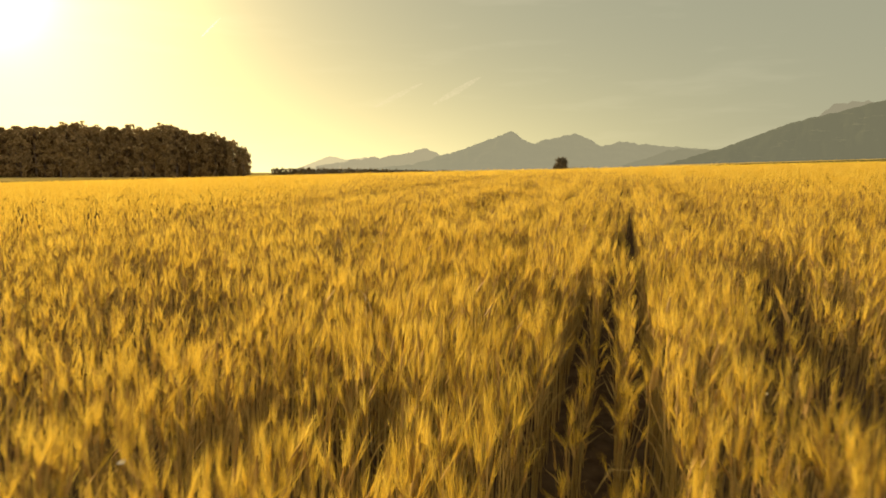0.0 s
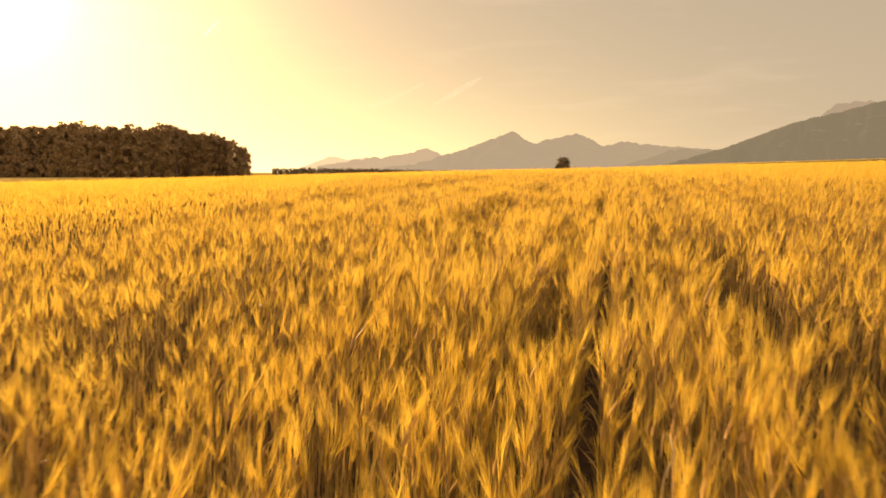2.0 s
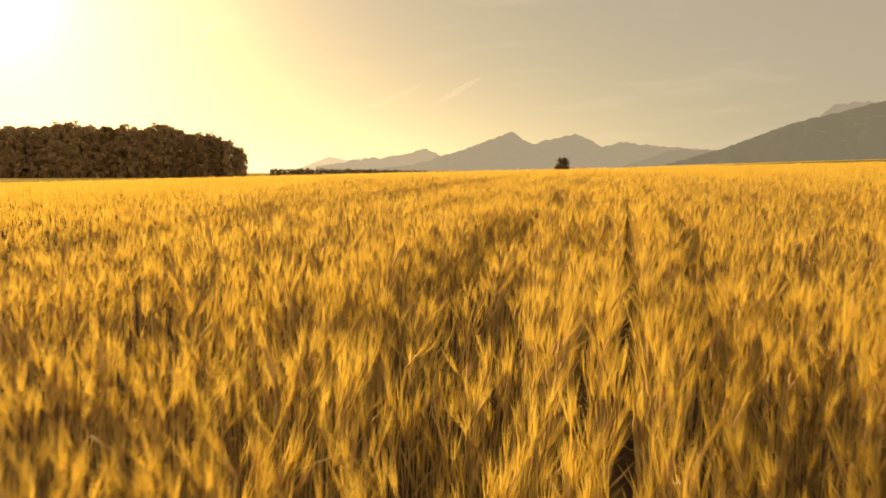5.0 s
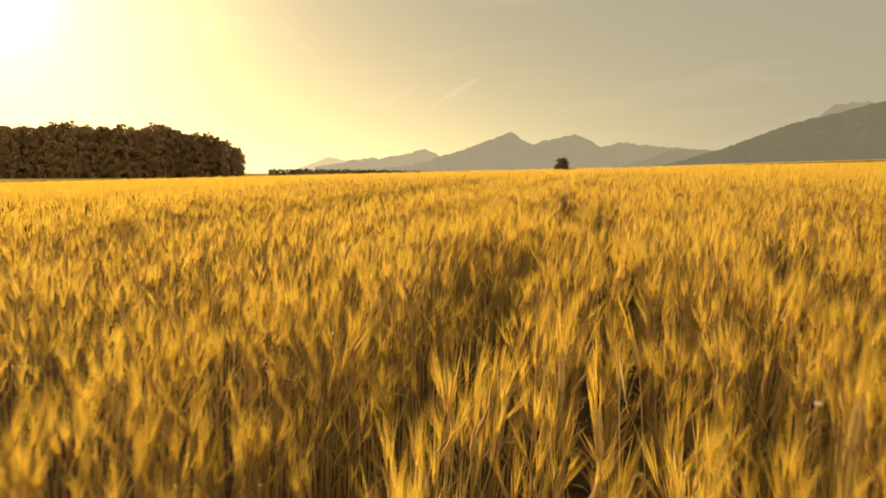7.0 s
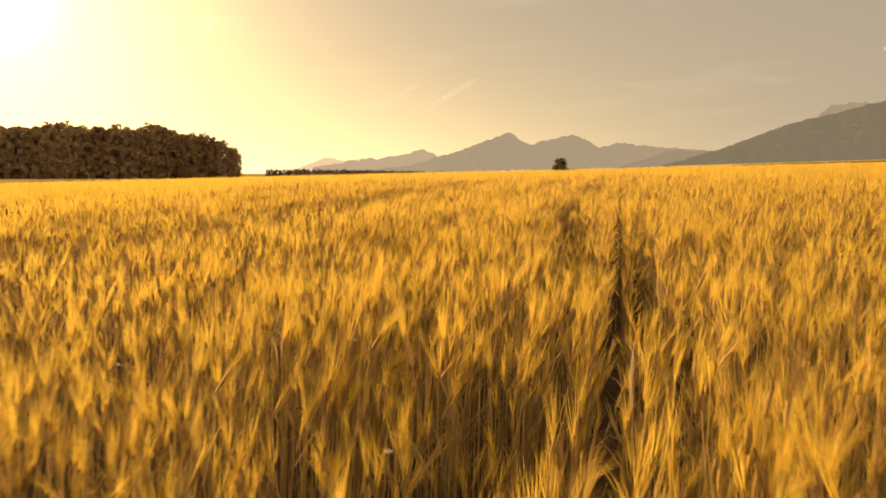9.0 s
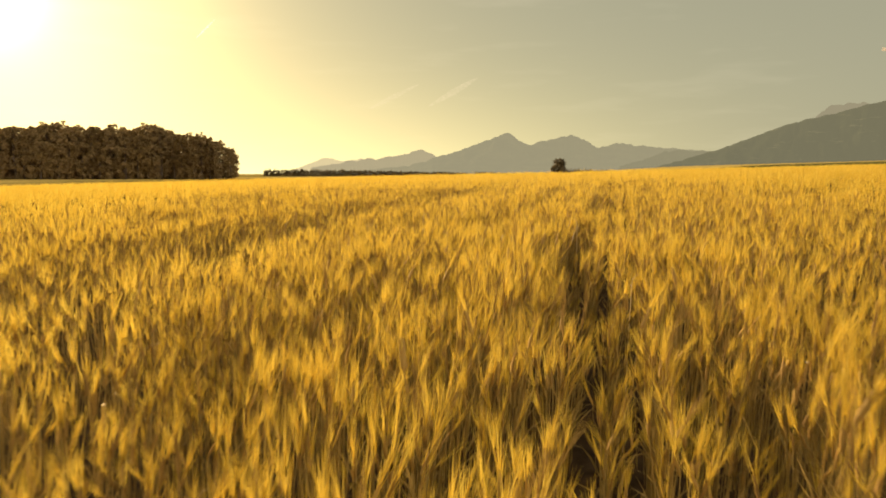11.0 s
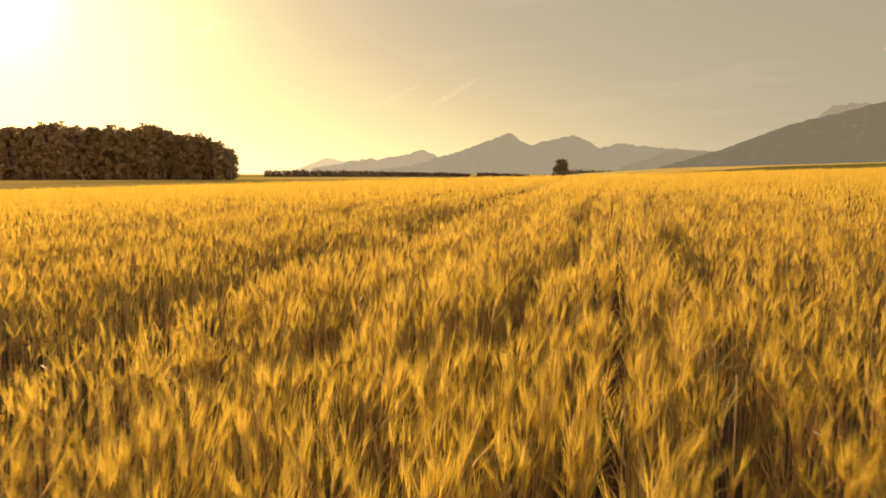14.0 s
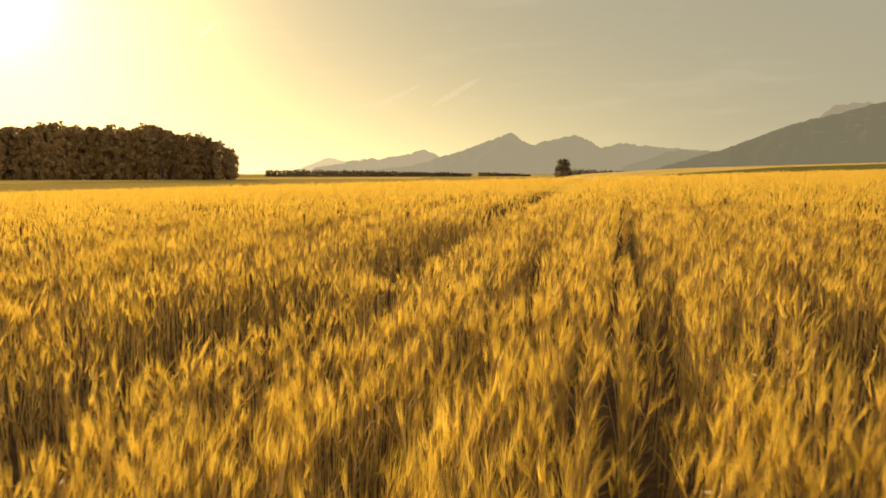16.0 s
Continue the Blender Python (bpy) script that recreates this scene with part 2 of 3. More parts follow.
# haze of each range is painted glow, palest on the sunward foothills
RANGE = hazy_hill_material("wooded_range", (0.07, 0.08, 0.05), (0.16, 0.16, 0.09), (0.187, 0.186, 0.122), 0.88)
MIDRANGE = hazy_hill_material("hazy_wooded_range", (0.09, 0.09, 0.06), (0.18, 0.17, 0.1), (0.245, 0.232, 0.148), 0.9)
FOOTHILL = hazy_hill_material("hazy_foothills", (0.10, 0.10, 0.06), (0.2, 0.19, 0.1), (0.40, 0.365, 0.215), 0.92)
SPUR = hazy_hill_material("hazy_spur", (0.07, 0.08, 0.05), (0.14, 0.14, 0.08), (0.162, 0.162, 0.105), 0.88)
SLOPE = hazy_hill_material("wooded_slope", (0.06, 0.075, 0.045), (0.34, 0.33, 0.2), (0.106, 0.108, 0.069), 0.84, (1, 1, 5), (0.60, 0.68))
PALE = hazy_hill_material("hazy_summit", (0.10, 0.10, 0.08), (0.16, 0.16, 0.12), (0.176, 0.172, 0.116), 0.92)
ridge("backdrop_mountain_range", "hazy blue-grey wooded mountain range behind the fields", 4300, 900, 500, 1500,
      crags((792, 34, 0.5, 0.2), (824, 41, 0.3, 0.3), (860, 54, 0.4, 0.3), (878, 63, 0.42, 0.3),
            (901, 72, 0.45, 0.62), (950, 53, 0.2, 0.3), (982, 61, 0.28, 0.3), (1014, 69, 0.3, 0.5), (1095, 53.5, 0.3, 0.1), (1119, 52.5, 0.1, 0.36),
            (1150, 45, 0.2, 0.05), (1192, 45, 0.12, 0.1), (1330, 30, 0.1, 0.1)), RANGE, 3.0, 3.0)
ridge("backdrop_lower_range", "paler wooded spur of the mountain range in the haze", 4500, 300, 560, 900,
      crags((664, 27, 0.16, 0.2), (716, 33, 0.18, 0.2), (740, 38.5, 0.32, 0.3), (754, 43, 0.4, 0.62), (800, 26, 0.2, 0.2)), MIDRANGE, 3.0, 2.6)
ridge("backdrop_foothills", "pale foothills under a painted glow of evening haze", 4800, 300, 480, 900,
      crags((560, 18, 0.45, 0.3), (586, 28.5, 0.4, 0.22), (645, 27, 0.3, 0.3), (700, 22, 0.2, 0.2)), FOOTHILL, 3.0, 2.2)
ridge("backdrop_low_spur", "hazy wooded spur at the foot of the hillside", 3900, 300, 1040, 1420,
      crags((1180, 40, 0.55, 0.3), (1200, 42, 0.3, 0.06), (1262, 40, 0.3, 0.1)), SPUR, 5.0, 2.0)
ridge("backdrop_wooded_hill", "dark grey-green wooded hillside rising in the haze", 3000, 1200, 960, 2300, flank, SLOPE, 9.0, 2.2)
ridge("backdrop_pale_peak", "distant summit behind the wooded hill, paled by painted haze", 4600, 300, 1350, 1700,
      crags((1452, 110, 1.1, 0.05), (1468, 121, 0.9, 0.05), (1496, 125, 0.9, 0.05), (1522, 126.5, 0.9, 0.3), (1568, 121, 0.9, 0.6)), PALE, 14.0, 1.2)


# ---- trees ----
def tube(points, radii, sides=6):
    """Vertices and quads of a tapered tube along points."""
    vs, fs = [], []
    for i, (p, r) in enumerate(zip(points, radii)):
        for k in range(sides):
            a = 2 * math.pi * k / sides
            vs.append((p[0] + r * math.cos(a), p[1] + r * math.sin(a), p[2]))
    for i in range(len(points) - 1):
        for k in range(sides):
            a, b = i * sides + k, i * sides + (k + 1) % sides
            fs.append((a, b, b + sides, a + sides))
    return vs, fs


def joined(pieces):
    vs, fs = [], []
    for v, f in pieces:
        o = len(vs)
        vs += v
        fs += [tuple(i + o for i in q) for q in f]
    return vs, fs


def leaf_cards(rng, centres, radii, count, size):
    """Many small folded leaf sprays round clump centres, as quads."""
    vs, fs = [], []
    for c, r in zip(centres, radii):
        for _ in range(count):
            d = Vector((rng.gauss(0, 1), rng.gauss(0, 1), rng.gauss(0, 0.9)))
            d = d.normalized() * r * rng.uniform(0.3, 1.0) ** 0.65
            p = Vector(c) + d
            u = Vector((rng.gauss(0, 1), rng.gauss(0, 1), rng.gauss(0, 1))).normalized()
            v = u.orthogonal().normalized()
            s = size * rng.uniform(0.6, 1.4)
            o = len(vs)
            vs += [tuple(p + u * s), tuple(p + v * s * 0.7), tuple(p - u * s), tuple(p - v * s * 0.7 + u.cross(v) * s * 0.4)]
            fs.append((o, o + 1, o + 2, o + 3))
    return vs, fs


def make_tree(name, label, h, width, seed, mat, low=0.15, clumps=34, cards=26, size=0.55):
    rng = random.Random(seed)
    tree = tagged(new(name), label, "tree")
    pts = [(rng.uniform(-0.02, 0.02) * h * q, rng.uniform(-0.02, 0.02) * h * q, h * q * 0.85) for q in (0, 0.2, 0.45, 0.7, 1)]
    pieces = [tube(pts, [0.018 * h * (1 - 0.85 * q) for q in (0, 0.2, 0.45, 0.7, 1)], 7)]
    centres, radii = [], []
    for k in range(clumps):
        q = low + (0.97 - low) * (k + rng.random()) / clumps
        prof = math.sin(math.pi * min(1, (q - low) / (1 - low) * 0.82 + 0.16)) ** 0.6
        a, r = rng.uniform(0, 2 * math.pi), width * prof * rng.uniform(0.35, 1.0) ** 0.5
        c = (r * math.cos(a) * 0.8, r * math.sin(a) * 0.8, h * q)
        centres.append(c)
        radii.append(width * rng.uniform(0.2, 0.4) * (0.45 + 0.55 * prof))
        if k % 4 == 0:
            s = Vector((0, 0, max(h * q - r * 0.8, h * 0.1)))
            e = Vector(c)
            pieces.append(tube([tuple(s), tuple(s.lerp(e, 0.5) + Vector((0, 0, 0.04 * h))), tuple(e)], [0.007 * h, 0.005 * h, 0.002 * h], 5))
    v, f = joined(pieces)
    trunk = mesh_object("trunk", v, f, [BARK])
    trunk.parent = tree
    v, f = leaf_cards(rng, centres, radii, cards, size)
    crown = mesh_object("crown", v, f, [mat], flat=True)
    crown.parent = tree
    return tree


# ---- woodland ----
rw = random.Random(4)
kinds = [make_tree("tree", "tall dark green broadleaf tree at the edge of the wood", 32.3 * rw.uniform(0.95, 1.03), rw.uniform(6.2, 8.6), 20 + k, LEAF, 0.02, 54, 34, 0.68)
         for k in range(7)]
deep = [make_tree("tree", "tall dark green broadleaf tree inside the wood", 30.5 * rw.uniform(0.95, 1.03), rw.uniform(6.2, 8.6), 40 + k, LEAF, 0.02, 40, 20, 0.9)
        for k in range(3)]
for ob in kinds + deep:
    ob["group"] = "trees of the wood"


def wood_tree(models, k, x, y, s):
    m = pose(x, y, float(ground_z(x, y)) - 0.1, 0, 0, rw.uniform(0, 360)) @ Matrix.Diagonal((s * rw.uniform(0.9, 1.15), s * rw.uniform(0.9, 1.15), s, 1))
    o = models[k] if k < len(models) else copy_thing(rw.choice(models), m)
    o.matrix_basis = m


for models, rows in ((kinds, (0, 1)), (deep, (2, 3))):
    k = 0
    for row in rows:
        x = -126.0 - row * 2
        while x > -420:
            end = min(0.98, 0.52 + 0.44 * math.sqrt(max(-124 - x - row, 0) / 42))
            tall = end * (rw.uniform(0.95, 1.05) + 0.04 * math.sin(x * 0.21) + 0.025 * math.sin(x * 0.57))
            wood_tree(models, k, x + rw.uniform(-1.5, 1.5), 432 + row * 7 + rw.uniform(-2, 2) + 0.05 * (x + 124), tall)
            k += 1
            x -= rw.uniform(4.0, 6.5) if row < 2 else rw.uniform(7, 10)

lone = make_tree("lone_tree", "small dark rounded tree standing alone behind the field", 12.2, 6.0, 81, FARLEAF, -0.02, 60, 36, 0.5)
lone.matrix_basis = pose(0.172 * 430, 430, float(ground_z(0.172 * 430, 430)))


def tree_line(name, from_, to_, dist, h, seed):
    """A far belt of trees as one mass of small leaf clumps."""
    rng = random.Random(seed)
    cs, rs = [], []
    x0, x1 = (from_ - 784) / FOCAL * dist, (to_ - 784) / FOCAL * dist
    x = x0
    while x < x1:
        hh = h * rng.uniform(0.75, 1.05) * (1 - 0.5 * ((x - x0) / (x1 - x0)) ** 1.5)
        z0 = float(ground_z(x, dist))
        for q in (0.02, 0.2, 0.42, 0.66, 0.88):
            cs.append((x + rng.uniform(-1, 1), dist + rng.uniform(-3, 3), z0 + hh * q))
            rs.append(hh * 0.26)
        x += rng.uniform(1.3, 2.4)
    v, f = leaf_cards(rng, cs, rs, 20, 0.75)
    return tagged(mesh_object(name, v, f, [FARLEAF], flat=True), "far dark belt of trees below the mountains", "tree line", kind="stuff")


tree_line("tree_line", 484, 836, 900, 8.7, 1)
tree_line("tree_line", 850, 940, 1000, 5.5, 2)
tree_line("tree_line", 1006, 1160, 900, 9, 3)

# ---- barley ----
ROW = np.array((0.256, 0.967))
ACROSS = np.array((0.967, -0.256))
rg = np.random.default_rng(7)


def ribbon(points, widths, side):
    """A flat tapered strip of triangles along points."""
    vs, fs = [], []
    for p, w in zip(points, widths):
        vs += [tuple(Vector(p) - side * w / 2), tuple(Vector(p) + side * w / 2)]
    for i in range(len(points) - 1):
        a = 2 * i
        fs += [(a, a + 1, a + 3), (a, a + 3, a + 2)]
    return vs, fs


def prism(points, radii, sides, squash=1.0):
    vs, fs = [], []
    for p, r in zip(points, radii):
        for k in range(sides):
            a = 2 * math.pi * k / sides
            vs.append((p[0] + r * math.cos(a), p[1] + r * squash * math.sin(a), p[2]))
    for i in range(len(points) - 1):
        for k in range(sides):
            a, b = i * sides + k, i * sides + (k + 1) % sides
            fs += [(a, b, b + sides), (a, b + sides, a + sides)]
    return vs, fs


def stalk_template(rng, level, dusky=False):
    """One barley stalk one crop height tall: stem, leaf, bearded ear. level 0 is the finest."""
    V, T, M, N = [], [], [], []

    def add(piece, slot):
        """Awns, stems and ears are round: their normals fan out from the middle line."""
        o = len(V)
        P, F = [Vector(p) for p in piece[0]], piece[1]
        V.extend(tuple(p) for p in P)
        T.extend(tuple(i + o for i in t) for t in F)
        M.extend([slot] * len(F))
        if len(F) <= 4:
            side, flat = (P[1] - P[0]).normalized(), (P[1] - P[0]).cross(P[2] - P[0]).normalized()
            for k in range(len(P)):
                across = 0 if len(P) == 3 and k == 2 else 1.2 if k % 2 else -1.2
                N.append(tuple((flat + side * across).normalized()))
        else:
            mid, axis = sum(P, Vector()) / len(P), (P[-1] - P[0]).normalized()
            for p in P:
                along = (p - mid).dot(axis)
                N.append(tuple(((p - mid - axis * along).normalized() + axis * along * 5).normalized()))

    def any_side():
        a = rng.uniform(0, 2 * math.pi)
        return Vector((math.cos(a), math.sin(a), 0))

    neck = 0.80 + (rng.uniform(-0.2, -0.04) if rng.random() < 0.35 else rng.uniform(-0.035, 0.035))
    bend = any_side() * rng.uniform(0.0, 0.04)
    tip = Vector((bend.x, bend.y, neck))
    if level < 2:
        mid = Vector((bend.x * 0.3, bend.y * 0.3, 0.55))
        pts = [(0, 0, 0.12), tuple(mid), tuple(tip)] if level == 0 else [(0, 0, 0.3), tuple(tip)]
        add(ribbon(pts, (0.0042, 0.0038, 0.0026), any_side()), 0)
    # leaf
    if rng.random() < (0.65, 0.5, 0, 0)[level]:
        z, d = rng.uniform(0.35, 0.66), any_side()
        L = rng.uniform(0.08, 0.17)
        foot = Vector((0, 0, z))
        pts = [foot, foot + d * L * 0.4 + Vector((0, 0, L * 0.6)), foot + d * L * 0.7 + Vector((0, 0, L * rng.uniform(0.5, 1.2)))]
        if level:
            pts = [pts[0], pts[1]]
        add(ribbon([tuple(p) for p in pts], (0.006, 0.009, 0.001), Vector((-d.y, d.x, 0))), 0)
    # ear: upright or a little nodding, its beard in a long loose brush
    lean = (any_side() * abs(rng.gauss(0, 0.26)) + Vector((0, 0, 1))).normalized()
    for e in range((1, 1, 2, 3)[level]):
        if level >= 2:
            tip = Vector((rng.uniform(-0.05, 0.05) * level, rng.uniform(-0.05, 0.05) * level, neck + rng.uniform(-0.07, 0.05)))
            lean = (any_side() * abs(rng.gauss(0, 0.26)) + Vector((0, 0, 1))).normalized()
        E = rng.uniform(0.055, 0.08)
        if level == 0:
            add(prism([tuple(tip + lean * E * q) for q in (0, 0.35, 1.0)], (0.003, 0.0066, 0.0016), 3, 0.8), 1)
        elif level == 1:
            ring = [tuple(tip + lean * E * 0.35 + Vector((math.cos(a), math.sin(a), 0)) * 0.007) for a in (0, 2.1, 4.2)]
            add(([tuple(tip), *ring, tuple(tip + lean * E)], [(0, 2, 1), (0, 3, 2), (0, 1, 3), (1, 2, 4), (2, 3, 4), (3, 1, 4)]), 1)
        else:
            s = any_side()
            add(([tuple(tip - s * 0.0055), tuple(tip + s * 0.0055), tuple(tip + lean * E * 1.2)], [(0, 1, 2)]), 1 if rng.random() < 0.3 else 2)
        for _ in range((17, 8, 3, 2)[level]):
            q = rng.uniform(0.05, 1.0)
            p = tip + lean * E * q
            d = (lean + any_side() * rng.uniform(0.03, 0.22 if level == 0 else 0.26)).normalized()
            L = rng.uniform(0.085, 0.145) * (1 + 0.1 * min(level, 2))
            s = d.cross(any_side()).normalized()
            w = (0.0016, 0.0034, 0.0095, 0.024)[level] / 2
            add(([tuple(p - s * w), tuple(p + s * w), tuple(p + d * L)], [(0, 1, 2)]), 1 if dusky else 2)
    return np.array(V), np.array(T), np.array(M), np.array(N)


def soft_noise(x, y, scale, seed):
    """Cheap smooth waves of many directions, about -1 to 1."""
    r = np.random.default_rng(seed)
    out = np.zeros_like(x)
    for _ in range(9):
        a, k, ph = r.uniform(0, 2 * np.pi), r.uniform(0.6, 1.7) / scale, r.uniform(0, 2 * np.pi)
        out += np.sin((x * np.cos(a) + y * np.sin(a)) * 2 * np.pi * k + ph)
    return out / 4.0


# worn lines along the rows: offset, half width, how bare, and the stretch where they are worst
GAPS = ((-0.06, 0.12, 1.6, -1, 6), (0.81, 0.13, 1.4, 2, 30), (2.35, 0.14, 0.9, 4, 30), (-0.96, 0.06, 1.1, 6, 14), (-1.74, 0.1, 1.1, 9, 14),
        (-2.12, 0.11, 1.1, 10, 15), (-2.35, 0.085, 1.5, 16, 25), (-3.23, 0.09, 2.0, 20, 31), (-4.05, 0.09, 1.1, 20, 26), (-4.75, 0.12, 0.9, 17, 24),
        (-5.4, 0.36, 2.4, 8, 60), (-7.1, 0.22, 1.3, 8, 60), (-8.9, 0.14, 0.9, 5, 60), (-11.6, 0.3, 1.2, 5, 60), (3.9, 0.1, 0.7, 0, 40), (6.9, 0.25, 1.0, 0, 60))


def sow(density, xs, ys, keep):
    """Stalk positions in drilled rows 0.15 m apart over a box, thinned where keep() says."""
    n = int((xs[1] - xs[0]) * (ys[1] - ys[0]) * density)
    x, y = rg.uniform(*xs, n), rg.uniform(*ys, n)
    c = x * ACROSS[0] + y * ACROSS[1]
    shift = (np.round(c / 0.15) * 0.15 - c) * 0.8
    x, y = x + shift * ACROSS[0], y + shift * ACROSS[1]
    ok = keep(x, y) & (y - 0.2 * x < FIELD_END)
    return x[ok], y[ok]


def thickness(x, y, fine=1.0):
    """How well the crop stands, 0 to 1: thin along wheel tracks and in patches."""
    c = x * ACROSS[0] + y * ACROSS[1]
    along = x * ROW[0] + y * ROW[1]
    t = np.ones_like(x)
    for g, w, bare, a0, a1 in GAPS:
        wob = 0.06 * np.sin(along * 0.9 + g * 7) + 0.035 * np.sin(along * 2.3 + g)
        worst = 0.3 + 0.7 * smooth(a0 - 1, a0, along) * (1 - smooth(a1, a1 + 2, along))
        depth = np.clip(bare * worst * (0.62 + 0.5 * np.sin(along * 1.1 + g * 5) + 0.3 * np.sin(along * 2.7 + g * 3)), 0, 1)
        t -= depth * np.exp(-((c - g + wob) / w) ** 2)
    t -= 0.8 * np.clip(soft_noise(c, along * 0.5, 0.65, 5) - 0.35, 0, 0.9)
    t -= 1.1 * fine * np.clip(soft_noise(c, along * 0.6, 0.22, 6) - 0.4, 0, 0.8)
    return np.clip(t, 0, 1)


def grow(level, x, y, templates):
    """Vertices, triangles, material slots and normals of stalks at x, y."""
    th = thickness(x, y, 1.0 if level < 2 else 0.35)
    ok = rg.random(len(x)) < 0.24 + 0.76 * th
    x, y, th = x[ok], y[ok], th[ok]
    pick = rg.integers(0, len(templates), len(x))
    high = CROP * (1 + (0.035, 0.03, 0.022, 0.02)[level] * rg.standard_normal(len(x)) + 0.055 * soft_noise(x, y, 0.5, 3) + 0.03 * soft_noise(x, y, 3.0, 8)) * (0.63 + 0.37 * th)
    high = high * np.where((pick % 12 == 0) & (level < 2), 1.07, 1.0)
    high = np.clip(high, 0.5, 1.02)
    # gusts bend whole groups of stalks together
    bx = 0.045 * soft_noise(x, y, 0.6, 1) + 0.03 * rg.standard_normal(len(x)) + 0.03
    by = 0.04 * soft_noise(x, y, 0.7, 2) + 0.022 * rg.standard_normal(len(x)) - 0.02
    turn = rg.uniform(0, 2 * np.pi, len(x))
    z = ground_z(x, y)
    Vs, Ts, Ms, Ns, base = [], [], [], [], 0
    for k, (V, T, M, N) in enumerate(templates):
        s = np.nonzero(pick == k)[0]
        if not len(s):
            continue
        c, sn = np.cos(turn[s])[:, None], np.sin(turn[s])[:, None]
        h = high[s][:, None]
        vz = V[None, :, 2]
        q = vz * vz
        P = np.stack((x[s][:, None] + c * V[:, 0] - sn * V[:, 1] + bx[s][:, None] * q,
                      y[s][:, None] + sn * V[:, 0] + c * V[:, 1] + by[s][:, None] * q,
                      z[s][:, None] + h * vz), -1)
        Vs.append(P.reshape(-1, 3))
        Ts.append((T[None] + (base + np.arange(len(s)) * len(V))[:, None, None]).reshape(-1, 3))
        Ms.append(np.tile(M, len(s)))
        Ns.append(np.stack((c * N[:, 0] - sn * N[:, 1], sn * N[:, 0] + c * N[:, 1], np.broadcast_to(N[:, 2], (len(s), len(N)))), -1).reshape(-1, 3))
        base += len(s) * len(V)
    return np.concatenate(Vs), np.concatenate(Ts), np.concatenate(Ms), np.concatenate(Ns)


def flown(y):
    """The drone's way east as it goes north."""
    return np.interp(y, [r[2] for r in FLIGHT], [r[1] for r in FLIGHT])


def strip(x, y):
    """Distance from the line along which the drone flies over the field."""
    return np.abs(x - flown(y))


def near_zone(x, y):
    return (strip(x, y) < 1.25) & (y < 23.5) & (y > 0.5)


def mid_zone(x, y):
    return (strip(x, y) < np.minimum(1.4 + 0.72 * (y + 0.5), 5.2)) & (y < 32) & (y > 0.5) & ~near_zone(x, y)


def far_zone(x, y):
    return (strip(x, y) < 3.5 + 0.72 * y) & (y > -1.5) & ~near_zone(x, y) & ~mid_zone(x, y)


def outer_zone(x, y):
    return ~near_zone(x, y) & ~mid_zone(x, y) & ~far_zone(x, y)


rt = random.Random(12)
parts, base = [], 0
for level, density, count, xs, ys, zone in ((0, 500, 30, (-1.6, 3.3), (0.5, 23.5), near_zone),
                                            (1, 275, 26, (-6, 7.5), (0.5, 32), mid_zone),
                                            (2, 58, 24, (-48, 52), (-1.5, 72), far_zone),
                                            (3, 6, 12, (-48, 52), (-14, 62), outer_zone)):
    x, y = sow(density, xs, ys, zone)
    V, T, M, N = grow(level, x, y, [stalk_template(rt, level, k % 12 == 0 and level < 2) for k in range(count)])
    parts.append((V, T + base, M, N))
    base += len(V)
barley = mesh_object("barley_field", np.concatenate([p[0] for p in parts]), np.concatenate([p[1] for p in parts]), [STEM, EAR, AWN], np.concatenate([p[2] for p in parts]),
                     normals=np.concatenate([p[3] for p in parts]))
tagged(barley, "ripe golden bearded barley crop standing in drilled rows", "barley", kind="stuff")


# ---- single stalks, straws and flowers that stand out of the crop ----
def part(name, piece, material, parent, label=""):
    """One mesh of vertices and faces as a part of a thing."""
    v, f = piece
    me = bpy.data.meshes.new(name)
    me.from_pydata([tuple(p) for p in v], [], f)
    me.materials.append(material)
    me.polygons.foreach_set("use_smooth", np.ones(len(f), bool))
    ob = new(name, me)
    ob.parent = parent
    return tagged(ob, label)


